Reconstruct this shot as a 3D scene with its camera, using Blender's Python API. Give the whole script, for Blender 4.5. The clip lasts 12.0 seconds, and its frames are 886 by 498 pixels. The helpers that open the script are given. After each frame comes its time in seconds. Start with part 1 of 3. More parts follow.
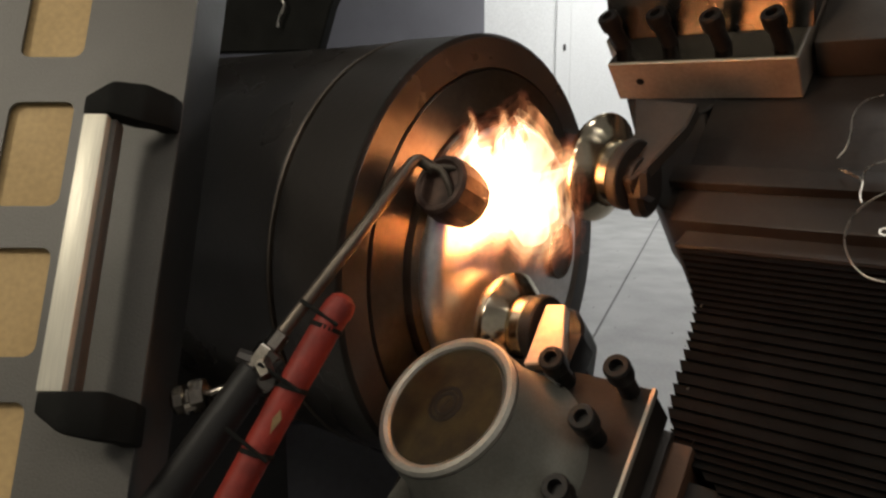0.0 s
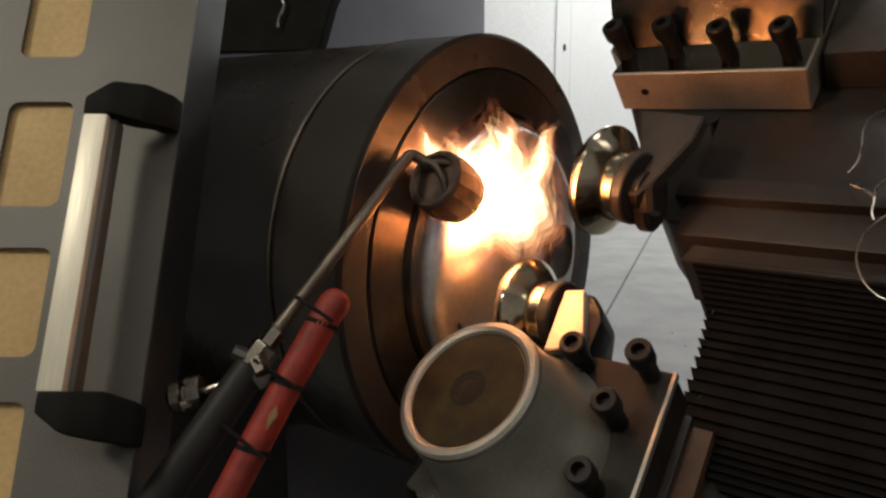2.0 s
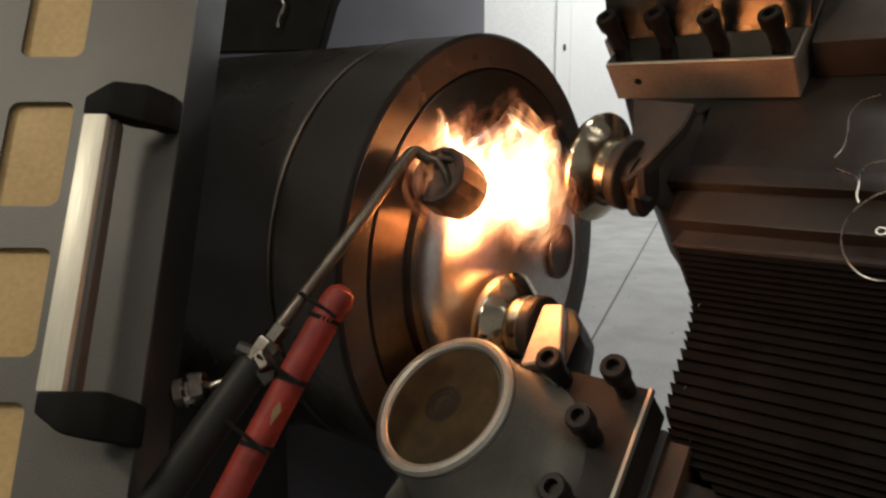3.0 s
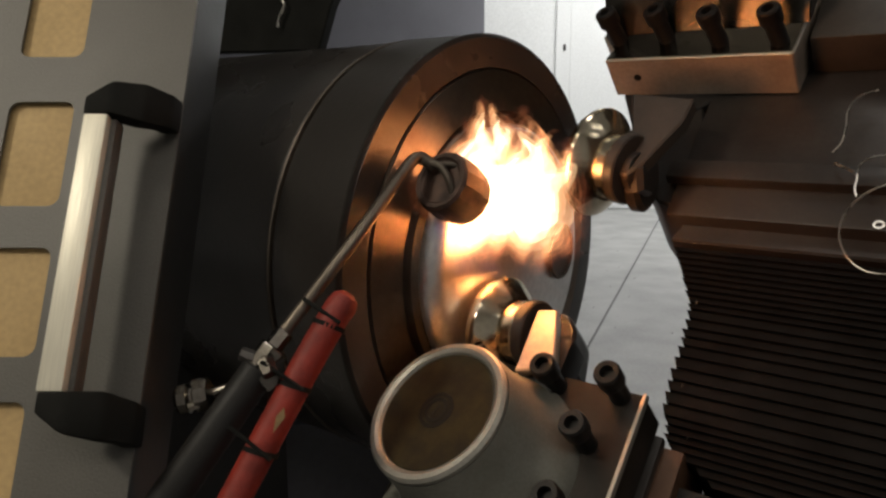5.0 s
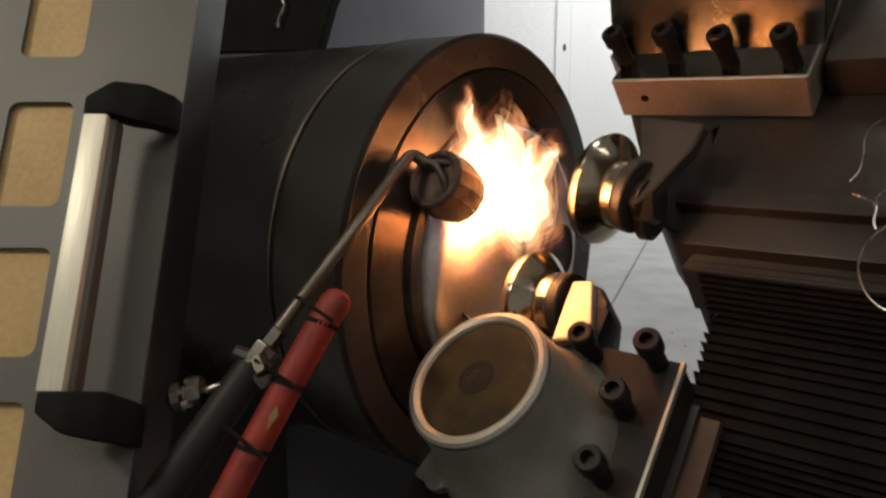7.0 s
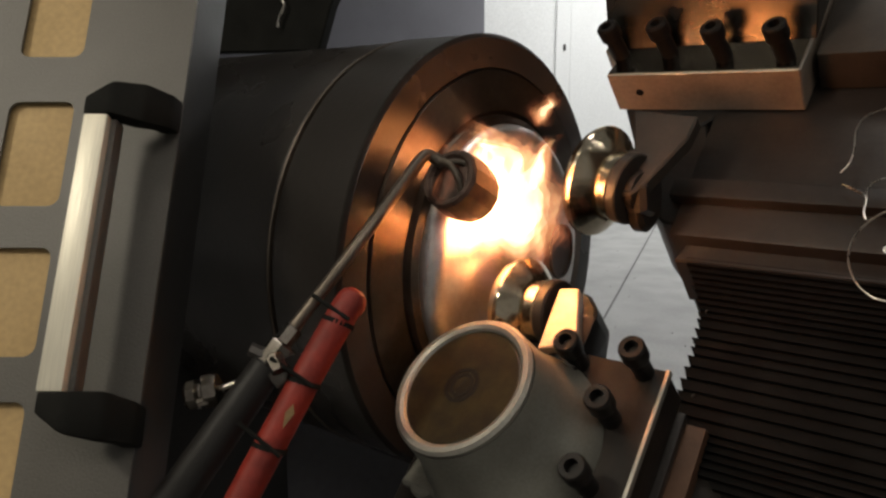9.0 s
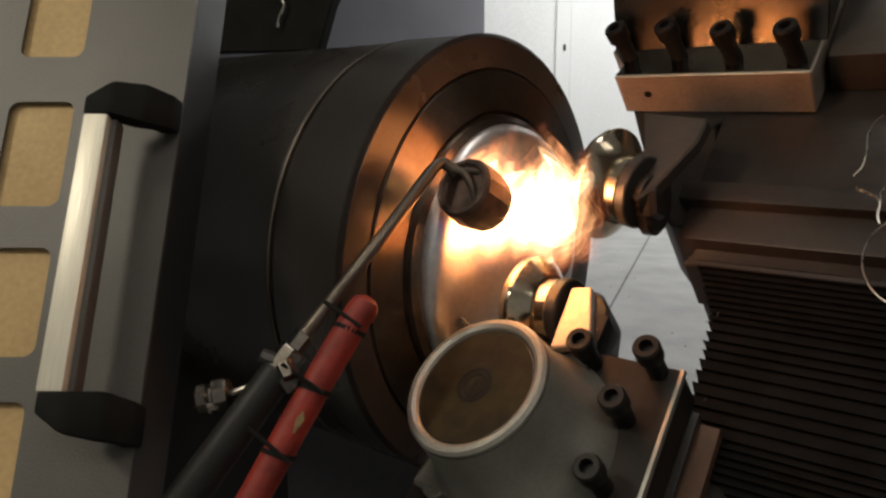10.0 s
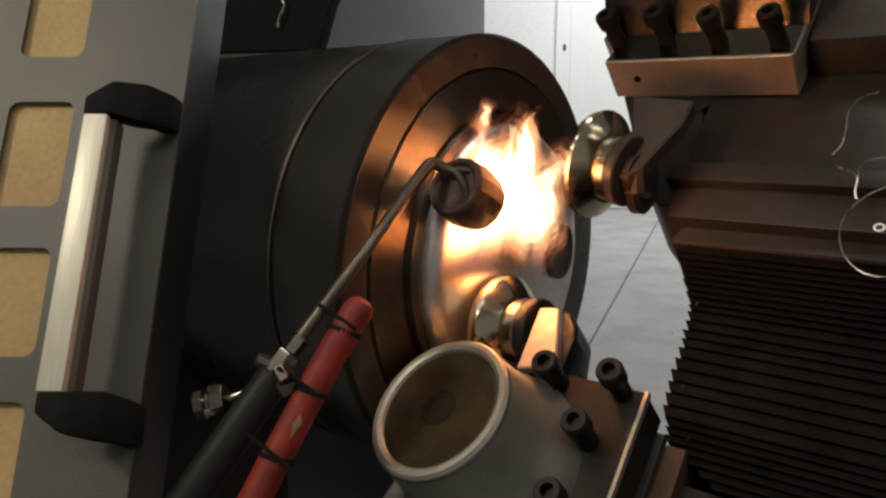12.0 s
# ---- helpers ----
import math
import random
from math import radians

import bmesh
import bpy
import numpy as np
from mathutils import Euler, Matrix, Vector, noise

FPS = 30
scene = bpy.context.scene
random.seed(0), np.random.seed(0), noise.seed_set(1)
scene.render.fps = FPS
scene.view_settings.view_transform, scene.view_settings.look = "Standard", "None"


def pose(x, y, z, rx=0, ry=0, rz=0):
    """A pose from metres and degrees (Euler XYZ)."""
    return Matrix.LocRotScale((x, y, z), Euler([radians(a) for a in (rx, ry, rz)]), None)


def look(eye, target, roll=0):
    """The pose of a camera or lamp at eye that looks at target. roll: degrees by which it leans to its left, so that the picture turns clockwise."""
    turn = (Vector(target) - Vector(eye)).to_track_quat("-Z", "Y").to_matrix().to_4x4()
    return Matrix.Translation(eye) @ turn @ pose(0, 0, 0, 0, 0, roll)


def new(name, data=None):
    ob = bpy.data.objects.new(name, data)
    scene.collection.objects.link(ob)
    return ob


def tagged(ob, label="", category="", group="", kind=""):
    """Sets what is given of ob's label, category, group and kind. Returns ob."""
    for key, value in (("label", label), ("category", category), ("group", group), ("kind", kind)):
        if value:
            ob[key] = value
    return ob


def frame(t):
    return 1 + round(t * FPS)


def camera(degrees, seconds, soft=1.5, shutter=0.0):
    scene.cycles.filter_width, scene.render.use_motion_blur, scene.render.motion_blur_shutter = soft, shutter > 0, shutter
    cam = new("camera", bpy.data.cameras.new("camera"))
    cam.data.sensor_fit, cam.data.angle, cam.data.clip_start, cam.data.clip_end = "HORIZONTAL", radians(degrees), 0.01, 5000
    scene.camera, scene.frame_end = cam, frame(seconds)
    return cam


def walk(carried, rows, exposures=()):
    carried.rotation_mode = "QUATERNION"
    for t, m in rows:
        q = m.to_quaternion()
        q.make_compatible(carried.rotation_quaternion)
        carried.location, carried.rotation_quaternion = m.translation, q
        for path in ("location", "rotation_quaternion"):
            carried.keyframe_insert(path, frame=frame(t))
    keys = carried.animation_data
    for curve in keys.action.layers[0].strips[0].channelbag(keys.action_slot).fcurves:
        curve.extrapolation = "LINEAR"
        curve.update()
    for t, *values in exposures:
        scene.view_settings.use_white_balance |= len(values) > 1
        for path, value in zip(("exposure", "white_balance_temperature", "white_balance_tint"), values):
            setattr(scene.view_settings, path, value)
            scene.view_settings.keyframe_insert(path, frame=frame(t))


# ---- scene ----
cam = camera(62, 12.0, soft=2.5)
walk(cam, [(0, pose(0, 0, 1.2, 80, 0, 0)), (12, pose(0, 0, 1.2, 80, 0, 0))], exposures=[(0, 0.12), (12, 0.12)])

# ---- light: ceiling tubes of the workshop, a lamp at the left, added fill, the flame ----
world = bpy.data.worlds.new("workshop_air")
scene.world = world
world.use_nodes = True
world.node_tree.nodes["Background"].inputs[0].default_value = (0.75, 0.8, 0.85, 1)
world.node_tree.nodes["Background"].inputs[1].default_value = 0.035


def area_lamp(name, m, sx, sy, watts, colour):
    data = bpy.data.lights.new(name, "AREA")
    data.shape, data.size, data.size_y, data.energy, data.color = "RECTANGLE", sx, sy, watts, colour
    ob = new(name, data)
    ob.matrix_world = m
    return ob


for lx, ly in ((1.6, 7.7), (3.0, 7.4), (4.3, 7.0)):
    area_lamp("lamp_hall", look((lx, ly, 4.25), (lx, ly + 0.5, 0.0)), 0.30, 2.2, 68, (1.0, 0.995, 0.97))
area_lamp("lamp_machine", look((0.3, 1.3, 4.2), (0.3, 1.3, 0.0)), 0.25, 1.5, 11, (1.0, 0.95, 0.88))
area_lamp("lamp_aisle", look((-1.35, -0.05, 2.25), (-0.4, 0.74, 1.2)), 0.26, 0.20, 9.5, (1.0, 0.91, 0.74))
# Unseen lamp added to brighten the upper part of the door.
area_lamp("door_top_fill", look((-1.0, 0.2, 2.9), (-0.5, 0.74, 1.3)), 0.5, 0.3, 3, (1.0, 0.91, 0.74))
# Unseen wide panel behind the camera, added to lift the dark parts.
area_lamp("rear_fill", look((0.6, -2.6, 4.4), (0.2, -1.6, 0.0)), 3.0, 1.0, 38, (1.0, 0.91, 0.80))

for lx, ly in ((5.25, -1.2), (6.2, -3.3)):
    area_lamp("lamp_side", look((lx, ly, 4.25), (lx - 0.3, ly + 0.3, 0.0)), 1.5, 0.16, 9, (1.0, 0.97, 0.90))

for place, watts in (((0.065, 0.90, 1.075), 2.3), ((0.1055, 0.864, 1.151), 1.2)):
    fire = bpy.data.lights.new("fire_light", "POINT")
    fire.energy, fire.color, fire.shadow_soft_size = watts, (1.0, 0.33, 0.09), 0.065
    new("fire_light", fire).location = place

# ---- materials ----


def material(name, colour, rough=0.5, metal=0.0, vary=0.25, scale=8.0, bump=0.1, fine=90.0, dark=None, stretch=None, spread=0.15, gloss=0.5, spun=0.0):
    """A surface with stains at one scale and grain at a finer one."""
    mat = bpy.data.materials.new(name)
    mat.use_nodes = True
    nt = mat.node_tree
    b = nt.nodes["Principled BSDF"]
    co = nt.nodes.new("ShaderNodeTexCoord")
    mp = nt.nodes.new("ShaderNodeMapping")
    nt.links.new(co.outputs["Object"], mp.inputs[0])
    if stretch:
        mp.inputs["Scale"].default_value = stretch
    n1, n2 = nt.nodes.new("ShaderNodeTexNoise"), nt.nodes.new("ShaderNodeTexNoise")
    n1.inputs["Scale"].default_value, n1.inputs["Detail"].default_value = scale, 6
    n2.inputs["Scale"].default_value, n2.inputs["Detail"].default_value = fine, 4
    for n in (n1, n2):
        nt.links.new(mp.outputs[0], n.inputs["Vector"])
    ramp = nt.nodes.new("ShaderNodeMapRange")
    ramp.inputs["From Min"].default_value, ramp.inputs["From Max"].default_value = 0.35, 0.7
    nt.links.new(n1.outputs["Fac"], ramp.inputs["Value"])
    mix = nt.nodes.new("ShaderNodeMix")
    mix.data_type = "RGBA"
    dark = dark or [c * (1 - vary) for c in colour]
    mix.inputs["A"].default_value, mix.inputs["B"].default_value = (*colour, 1), (*dark, 1)
    nt.links.new(ramp.outputs[0], mix.inputs["Factor"])
    grain = nt.nodes.new("ShaderNodeMix")
    grain.data_type, grain.blend_type = "RGBA", "MULTIPLY"
    grain.inputs["Factor"].default_value = 0.35
    nt.links.new(mix.outputs["Result"], grain.inputs["A"])
    nt.links.new(n2.outputs["Fac"], grain.inputs["B"])
    gain = nt.nodes.new("ShaderNodeMix")
    gain.data_type, gain.blend_type = "RGBA", "MULTIPLY"
    gain.inputs["Factor"].default_value = 1.0
    gain.inputs["B"].default_value = (1.21, 1.21, 1.21, 1)
    nt.links.new(grain.outputs["Result"], gain.inputs["A"])
    nt.links.new(gain.outputs["Result"], b.inputs["Base Color"])
    rr = nt.nodes.new("ShaderNodeMapRange")
    rr.inputs["To Min"].default_value, rr.inputs["To Max"].default_value = max(0.03, rough - spread), min(1, rough + spread)
    nt.links.new(n1.outputs["Fac"], rr.inputs["Value"])
    nt.links.new(rr.outputs[0], b.inputs["Roughness"])
    b.inputs["Metallic"].default_value = metal
    b.inputs["Specular IOR Level"].default_value = gloss
    if spun:
        tangent = nt.nodes.new("ShaderNodeTangent")
        tangent.direction_type, tangent.axis = "RADIAL", "X"
        nt.links.new(tangent.outputs[0], b.inputs["Tangent"])
        b.inputs["Anisotropic"].default_value, b.inputs["Anisotropic Rotation"].default_value = spun, 0.25
    bp = nt.nodes.new("ShaderNodeBump")
    bp.inputs["Strength"].default_value, bp.inputs["Distance"].default_value = bump, 0.002
    nt.links.new(n2.outputs["Fac"], bp.inputs["Height"])
    nt.links.new(bp.outputs[0], b.inputs["Normal"])
    return mat


def fire_material(name, colour, strength, scale, low, high, thin=0.35):
    """Thin burning gas: it glows in wisps and lets the rest of the light through."""
    mat = bpy.data.materials.new(name)
    mat.use_nodes = True
    nt = mat.node_tree
    nt.nodes.remove(nt.nodes["Principled BSDF"])
    out = nt.nodes["Material Output"]
    em, tr, add = nt.nodes.new("ShaderNodeEmission"), nt.nodes.new("ShaderNodeBsdfTransparent"), nt.nodes.new("ShaderNodeAddShader")
    em.inputs["Color"].default_value = (*colour, 1)
    co, no, rg = nt.nodes.new("ShaderNodeTexCoord"), nt.nodes.new("ShaderNodeTexNoise"), nt.nodes.new("ShaderNodeMapRange")
    mp = nt.nodes.new("ShaderNodeMapping")
    mp.inputs["Scale"].default_value = (1.0, 0.38, 1.0)
    nt.links.new(co.outputs["Object"], mp.inputs[0])
    nt.links.new(mp.outputs[0], no.inputs["Vector"])
    no.inputs["Scale"].default_value, no.inputs["Detail"].default_value = scale, 3
    rg.inputs["From Min"].default_value, rg.inputs["From Max"].default_value = thin, thin + 0.28
    rg.inputs["To Min"].default_value, rg.inputs["To Max"].default_value = low * strength, high * strength
    nt.links.new(no.outputs["Fac"], rg.inputs["Value"])
    nt.links.new(rg.outputs[0], em.inputs["Strength"])
    nt.links.new(em.outputs[0], add.inputs[0])
    nt.links.new(tr.outputs[0], add.inputs[1])
    nt.links.new(add.outputs[0], out.inputs["Surface"])
    return mat


BLACK_STEEL = material("blackened_steel", (0.040, 0.035, 0.031), 0.30, 0.15, 0.4, 7, 0.12, 160)
SPUN_STEEL = material("turned_steel", (0.23, 0.175, 0.135), 0.40, 1.0, 0.5, 9, 0.06, 120, stretch=(6, 1, 1), spread=0.10, spun=0.92)
ALUMINIUM = material("heated_aluminium", (0.74, 0.72, 0.70), 0.36, 1.0, 0.25, 6, 0.04, 120)
ROLLER = material("polished_roller_steel", (0.66, 0.57, 0.42), 0.15, 1.0, 0.25, 8, 0.02, 200, spread=0.05, spun=0.6)
MIRROR = material("polished_block_steel", (0.17, 0.155, 0.135), 0.26, 1.0, 0.45, 14, 0.05, 120, spread=0.08)
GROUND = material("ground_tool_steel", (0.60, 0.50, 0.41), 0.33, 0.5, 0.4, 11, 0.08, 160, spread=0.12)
PLATE = material("oil_filmed_steel", (0.026, 0.021, 0.017), 0.48, 0.2, 0.5, 12, 0.1, 160, gloss=0.25)
# The brown base colour carries the firelight on the step block and tray.
FIRELIT = material("firelit_brown_steel", (0.16, 0.085, 0.050), 0.45, 0.4, 0.5, 14, 0.1, 160)
OILY = material("oily_dark_iron", (0.046, 0.041, 0.037), 0.40, 0.4, 0.5, 9, 0.15, 140)
BOLT = material("black_oxide_screw", (0.014, 0.0125, 0.0115), 0.42, 0.2, 0.3, 30, 0.1, 300, gloss=0.3)
CAST = material("cast_aluminium", (0.30, 0.295, 0.255), 0.48, 0.5, 0.25, 14, 0.15, 260)
CASTRIM = material("bare_aluminium_rim", (0.48, 0.465, 0.41), 0.42, 0.7, 0.2, 20, 0.1, 260)
CAP = material("oil_stained_cap", (0.052, 0.039, 0.018), 0.34, 0.0, 0.6, 30, 0.08, 200, dark=(0.022, 0.016, 0.010), gloss=0.3)
CAPMARK = material("worn_cap_print", (0.016, 0.012, 0.009), 0.4, 0.1, 0.4, 40)
RUBBER = material("black_bellows_fabric", (0.0085, 0.0078, 0.007), 0.6, 0.0, 0.4, 25, 0.25, 220, gloss=0.06)
POWDER = material("grey_powder_coat", (0.115, 0.108, 0.095), 0.46, 0.0, 0.22, 5, 0.22, 420)
BOARD = material("tan_fibreboard", (0.50, 0.345, 0.155), 0.7, 0.0, 0.16, 9, 0.15, 150)
BARE = material("brushed_aluminium_grip", (0.74, 0.70, 0.58), 0.42, 0.25, 0.12, 8, 0.15, 240, stretch=(3, 0.1, 3))
PLASTIC = material("black_plastic", (0.017, 0.016, 0.015), 0.5, 0.0, 0.3, 20, 0.15, 300, gloss=0.3)
BRACKET = material("matt_black_rubber", (0.015, 0.015, 0.0135), 0.8, 0.0, 0.3, 20, 0.1, 300, gloss=0.1)
CHROME = material("tarnished_chrome", (0.26, 0.235, 0.205), 0.26, 1.0, 0.6, 40, 0.08, 200)
PIPE = material("heat_dulled_pipe", (0.15, 0.125, 0.10), 0.42, 0.8, 0.4, 16, 0.1, 200)
RED = material("red_hose", (0.29, 0.024, 0.012), 0.58, 0.0, 0.6, 30, 0.4, 150)
NOZZLE = material("burnt_nozzle", (0.095, 0.053, 0.037), 0.6, 0.25, 0.75, 45, 0.3, 130)
TAG = material("worn_pale_print", (0.34, 0.22, 0.10), 0.6, 0.0, 0.6, 60)
WIRE = material("bright_wire", (0.70, 0.67, 0.60), 0.28, 1.0, 0.15, 40)
CONCRETE = material("sealed_concrete", (0.34, 0.34, 0.335), 0.5, 0.0, 0.20, 3.2, 0.0, 60)
WHITE = material("white_wall_paint", (0.80, 0.81, 0.81), 0.6, 0.0, 0.05, 1.2, 0.08, 60)
SLATE = material("slate_blue_panel", (0.165, 0.165, 0.188), 0.6, 0.0, 0.2, 1.5, 0.1, 60)
DUCT = material("dark_paint_and_edge_shade", (0.036, 0.035, 0.034), 0.5, 0.0, 0.3, 6, 0.1, 120)
POLISHED = material("polished_dark_plate", (0.20, 0.18, 0.155), 0.16, 1.0, 0.4, 16, 0.03, 140, spread=0.07)
TOOLPOST = material("worn_tool_post", (0.058, 0.048, 0.039), 0.5, 0.3, 0.4, 14, 0.1, 160)
FLAME = [fire_material("flame_wisp", (1.0, 0.27, 0.13), 0.036, 60, 0.0, 1.0, 0.48), fire_material("flame_red_edge", (1.0, 0.28, 0.12), 0.060, 62, 0.0, 1.0, 0.48),
         fire_material("flame_orange", (1.0, 0.31, 0.12), 0.10, 66, 0.0, 1.0, 0.46), fire_material("flame_amber", (1.0, 0.36, 0.14), 0.16, 62, 0.0, 1.0, 0.44),
         fire_material("flame_yellow", (1.0, 0.43, 0.17), 0.22, 58, 0.0, 1.0, 0.42), fire_material("flame_bright", (1.0, 0.52, 0.23), 0.28, 50, 0.0, 1.0, 0.40),
         fire_material("flame_white", (1.0, 0.64, 0.33), 0.38, 44, 0.1, 1.0, 0.36), fire_material("flame_heart", (1.0, 0.76, 0.47), 0.65, 36, 0.3, 1.0)]
VIOLET = [fire_material("flame_violet", (0.55, 0.36, 1.0), w, 40, 0.2, 1.0, 0.40) for w in (0.008, 0.012, 0.015)]
scene.cycles.transparent_max_bounces = 128


# ---- shaping helpers ----


def thing(name, m, label, category, group="", kind=""):
    ob = new(name)
    ob.empty_display_size = 0.05
    ob.matrix_world = m
    return tagged(ob, label, category, group, kind)


def part(name, bm, mat, parent=None, label="", smooth=True):
    me = bpy.data.meshes.new(name)
    bm.normal_update()
    if smooth:
        for f in bm.faces:
            f.smooth = True
        for e in bm.edges:
            e.smooth = not (len(e.link_faces) == 2 and e.calc_face_angle(0) > 0.42)
    bm.to_mesh(me)
    bm.free()
    for mm in (mat if isinstance(mat, (list, tuple)) else [mat]):
        me.materials.append(mm)
    ob = new(name, me)
    ob.parent = parent
    return tagged(ob, label)


def box(x0, x1, y0, y1, z0, z1, bevel=0.002, bm=None, m=None):
    """An axis-aligned block with broken edges."""
    b = bmesh.new()
    bmesh.ops.create_cube(b, size=1.0)
    bmesh.ops.scale(b, vec=(abs(x1 - x0), abs(y1 - y0), abs(z1 - z0)), verts=b.verts)
    bmesh.ops.translate(b, vec=((x0 + x1) / 2, (y0 + y1) / 2, (z0 + z1) / 2), verts=b.verts)
    if bevel:
        bmesh.ops.bevel(b, geom=b.edges[:], offset=bevel, segments=2, affect="EDGES", profile=0.6)
    if m is not None:
        bmesh.ops.transform(b, matrix=m, verts=b.verts)
    return join(b, bm)


def join(b, bm):
    if bm is None:
        return b
    me = bpy.data.meshes.new("tmp")
    b.to_mesh(me)
    b.free()
    bm.from_mesh(me)
    bpy.data.meshes.remove(me)
    return bm


def prism(poly, z0, z1, bevel=0.0015, bm=None, m=None):
    """A plate: a flat outline in x and y, with thickness in z."""
    b = bmesh.new()
    lo = [b.verts.new((x, y, z0)) for x, y in poly]
    hi = [b.verts.new((x, y, z1)) for x, y in poly]
    b.faces.new(lo[::-1])
    b.faces.new(hi)
    for i in range(len(poly)):
        j = (i + 1) % len(poly)
        b.faces.new((lo[i], lo[j], hi[j], hi[i]))
    bmesh.ops.recalc_face_normals(b, faces=b.faces)
    if bevel:
        bmesh.ops.bevel(b, geom=b.edges[:], offset=bevel, segments=1, affect="EDGES")
    if m is not None:
        bmesh.ops.transform(b, matrix=m, verts=b.verts)
    return join(b, bm)


def turned(profile, seg=96, bm=None, m=None):
    """A turned body: (along, radius) pairs spun round the x axis."""
    b = bmesh.new()
    rings = []
    for s, r in profile:
        if r < 1e-6:
            rings.append([b.verts.new((s, 0, 0))])
        else:
            rings.append([b.verts.new((s, r * math.cos(2 * math.pi * k / seg), r * math.sin(2 * math.pi * k / seg))) for k in range(seg)])
    for p, q in zip(rings, rings[1:]):
        for k in range(seg):
            j = (k + 1) % seg
            if len(p) == 1 and len(q) == 1:
                continue
            if len(p) == 1:
                b.faces.new((p[0], q[k], q[j]))
            elif len(q) == 1:
                b.faces.new((p[k], p[j], q[0]))
            else:
                b.faces.new((p[k], p[j], q[j], q[k]))
    bmesh.ops.recalc_face_normals(b, faces=b.faces)
    if m is not None:
        bmesh.ops.transform(b, matrix=m, verts=b.verts)
    return join(b, bm)


def along(p, q):
    """The pose whose x axis runs from p to q."""
    p, q = Vector(p), Vector(q)
    return Matrix.Translation(p) @ (q - p).to_track_quat("X", "Z").to_matrix().to_4x4()


def rod(p, q, r, r2=None, seg=20, bm=None, chamfer=0.12):
    n = (Vector(q) - Vector(p)).length
    r2 = r if r2 is None else r2
    c = min(r, r2) * chamfer
    return turned([(0, 0), (0, r - c), (c, r), (n - c, r2), (n, r2 - c), (n, 0)], seg, bm, along(p, q))


def tube(points, r, seg=12, bm=None):
    """A bent rod through points, rounded between them."""
    pts = [Vector(p) for p in points]
    fine = []
    for i in range(len(pts) - 1):
        p0, p1, p2, p3 = pts[max(i - 1, 0)], pts[i], pts[i + 1], pts[min(i + 2, len(pts) - 1)]
        for k in range(8):
            t = k / 8
            fine.append(0.5 * (2 * p1 + (p2 - p0) * t + (2 * p0 - 5 * p1 + 4 * p2 - p3) * t * t + (3 * p1 - p0 - 3 * p2 + p3) * t ** 3))
    fine.append(pts[-1])
    b = bmesh.new()
    rings, side = [], None
    for i, c in enumerate(fine):
        d = (fine[min(i + 1, len(fine) - 1)] - fine[max(i - 1, 0)]).normalized()
        side = d.orthogonal() if side is None else side - d * side.dot(d)
        side.normalize()
        up = d.cross(side)
        rings.append([b.verts.new(c + r * (math.cos(2 * math.pi * k / seg) * side + math.sin(2 * math.pi * k / seg) * up)) for k in range(seg)])
    for p, q in zip(rings, rings[1:]):
        for k in range(seg):
            b.faces.new((p[k], p[(k + 1) % seg], q[(k + 1) % seg], q[k]))
    b.faces.new(rings[0][::-1])
    b.faces.new(rings[-1])
    bmesh.ops.recalc_face_normals(b, faces=b.faces)
    return join(b, bm)


# ---- the workshop ----
def setting(name, bm, mat, label):
    return tagged(part(name, bm, mat, None, smooth=False), label, name.split("_")[0], "", "structure")


setting("floor", box(-8, 9, -5, 10.4, -0.3, 0, 0), CONCRETE, "grey sealed concrete workshop floor, scuffed")
setting("ceiling", box(-8, 9, -5, 10.4, 4.6, 4.8, 0), WHITE, "plain white workshop ceiling above the machine")
setting("wall_north", box(-8, 9, 9.94, 10.2, 0, 4.6, 0), WHITE, "white painted workshop wall behind the machine")
setting("wall_south", box(-8, 9, -5, -4.8, 0, 4.6, 0), WHITE, "white painted workshop wall")
setting("wall_west", box(-8, -7.8, -4.8, 9.94, 0, 4.6, 0), WHITE, "white painted side wall")
setting("wall_east", box(8.8, 9, -4.8, 9.94, 0, 4.6, 0), WHITE, "white painted side wall")
setting("partition", box(-4.2, 0.519, 9.6, 9.70, 0, 4.2, 0.01), SLATE, "slate grey partition panel beside the white wall")
setting("door_frame", box(1.47, 1.66, 9.90, 9.938, 0, 4.2, 0.006), WHITE, "white door frame on the workshop wall")
setting("door_leaf", box(1.665, 2.75, 9.915, 9.938, 0.01, 4.1, 0.006), WHITE, "white flush door leaf in the wall")
hinge = thing("door_hinge", pose(1.58, 9.895, 2.115), "small dark hinge on the white door frame", "hinge")
part("barrel", rod((0, 0, -0.045), (0, 0, 0.045), 0.012, None, 14), OILY, hinge)
part("leaf", box(-0.018, 0.018, 0.0, 0.006, -0.03, 0.03, 0.002), OILY, hinge)
bm = box(-0.006, 0.006, -8, 1.6, 0.0, 0.003, 0, None, pose(2.45, 8.4, 0, 0, 0, -19.97))
setting("floor_joint", bm, DUCT, "dark joint line across the concrete floor")

chips = bmesh.new()
rnd = random.Random(4)
for _ in range(60):
    cx, cy = rnd.uniform(0.9, 3.2), rnd.uniform(3.2, 8.8)
    g = rnd.uniform(0, 6.28)
    w = rnd.uniform(0.006, 0.016)
    rod((cx, cy, 0.003), (cx + w * math.cos(g), cy + w * math.sin(g), 0.004), 0.0035, 0.0015, 5, chips)
tagged(part("metal_chips", chips, CHROME), "bright metal chips scattered on the concrete floor", "chips", "", "stuff")

# ---- the spinning machine: x along the spindle, y up the slant, z out of it ----
MACHINE = pose(0.0716, 1.016, 1.010, 45, 0, -37.89)


def on_machine(x, y, z):
    return MACHINE @ Matrix.Translation((x, y, z))


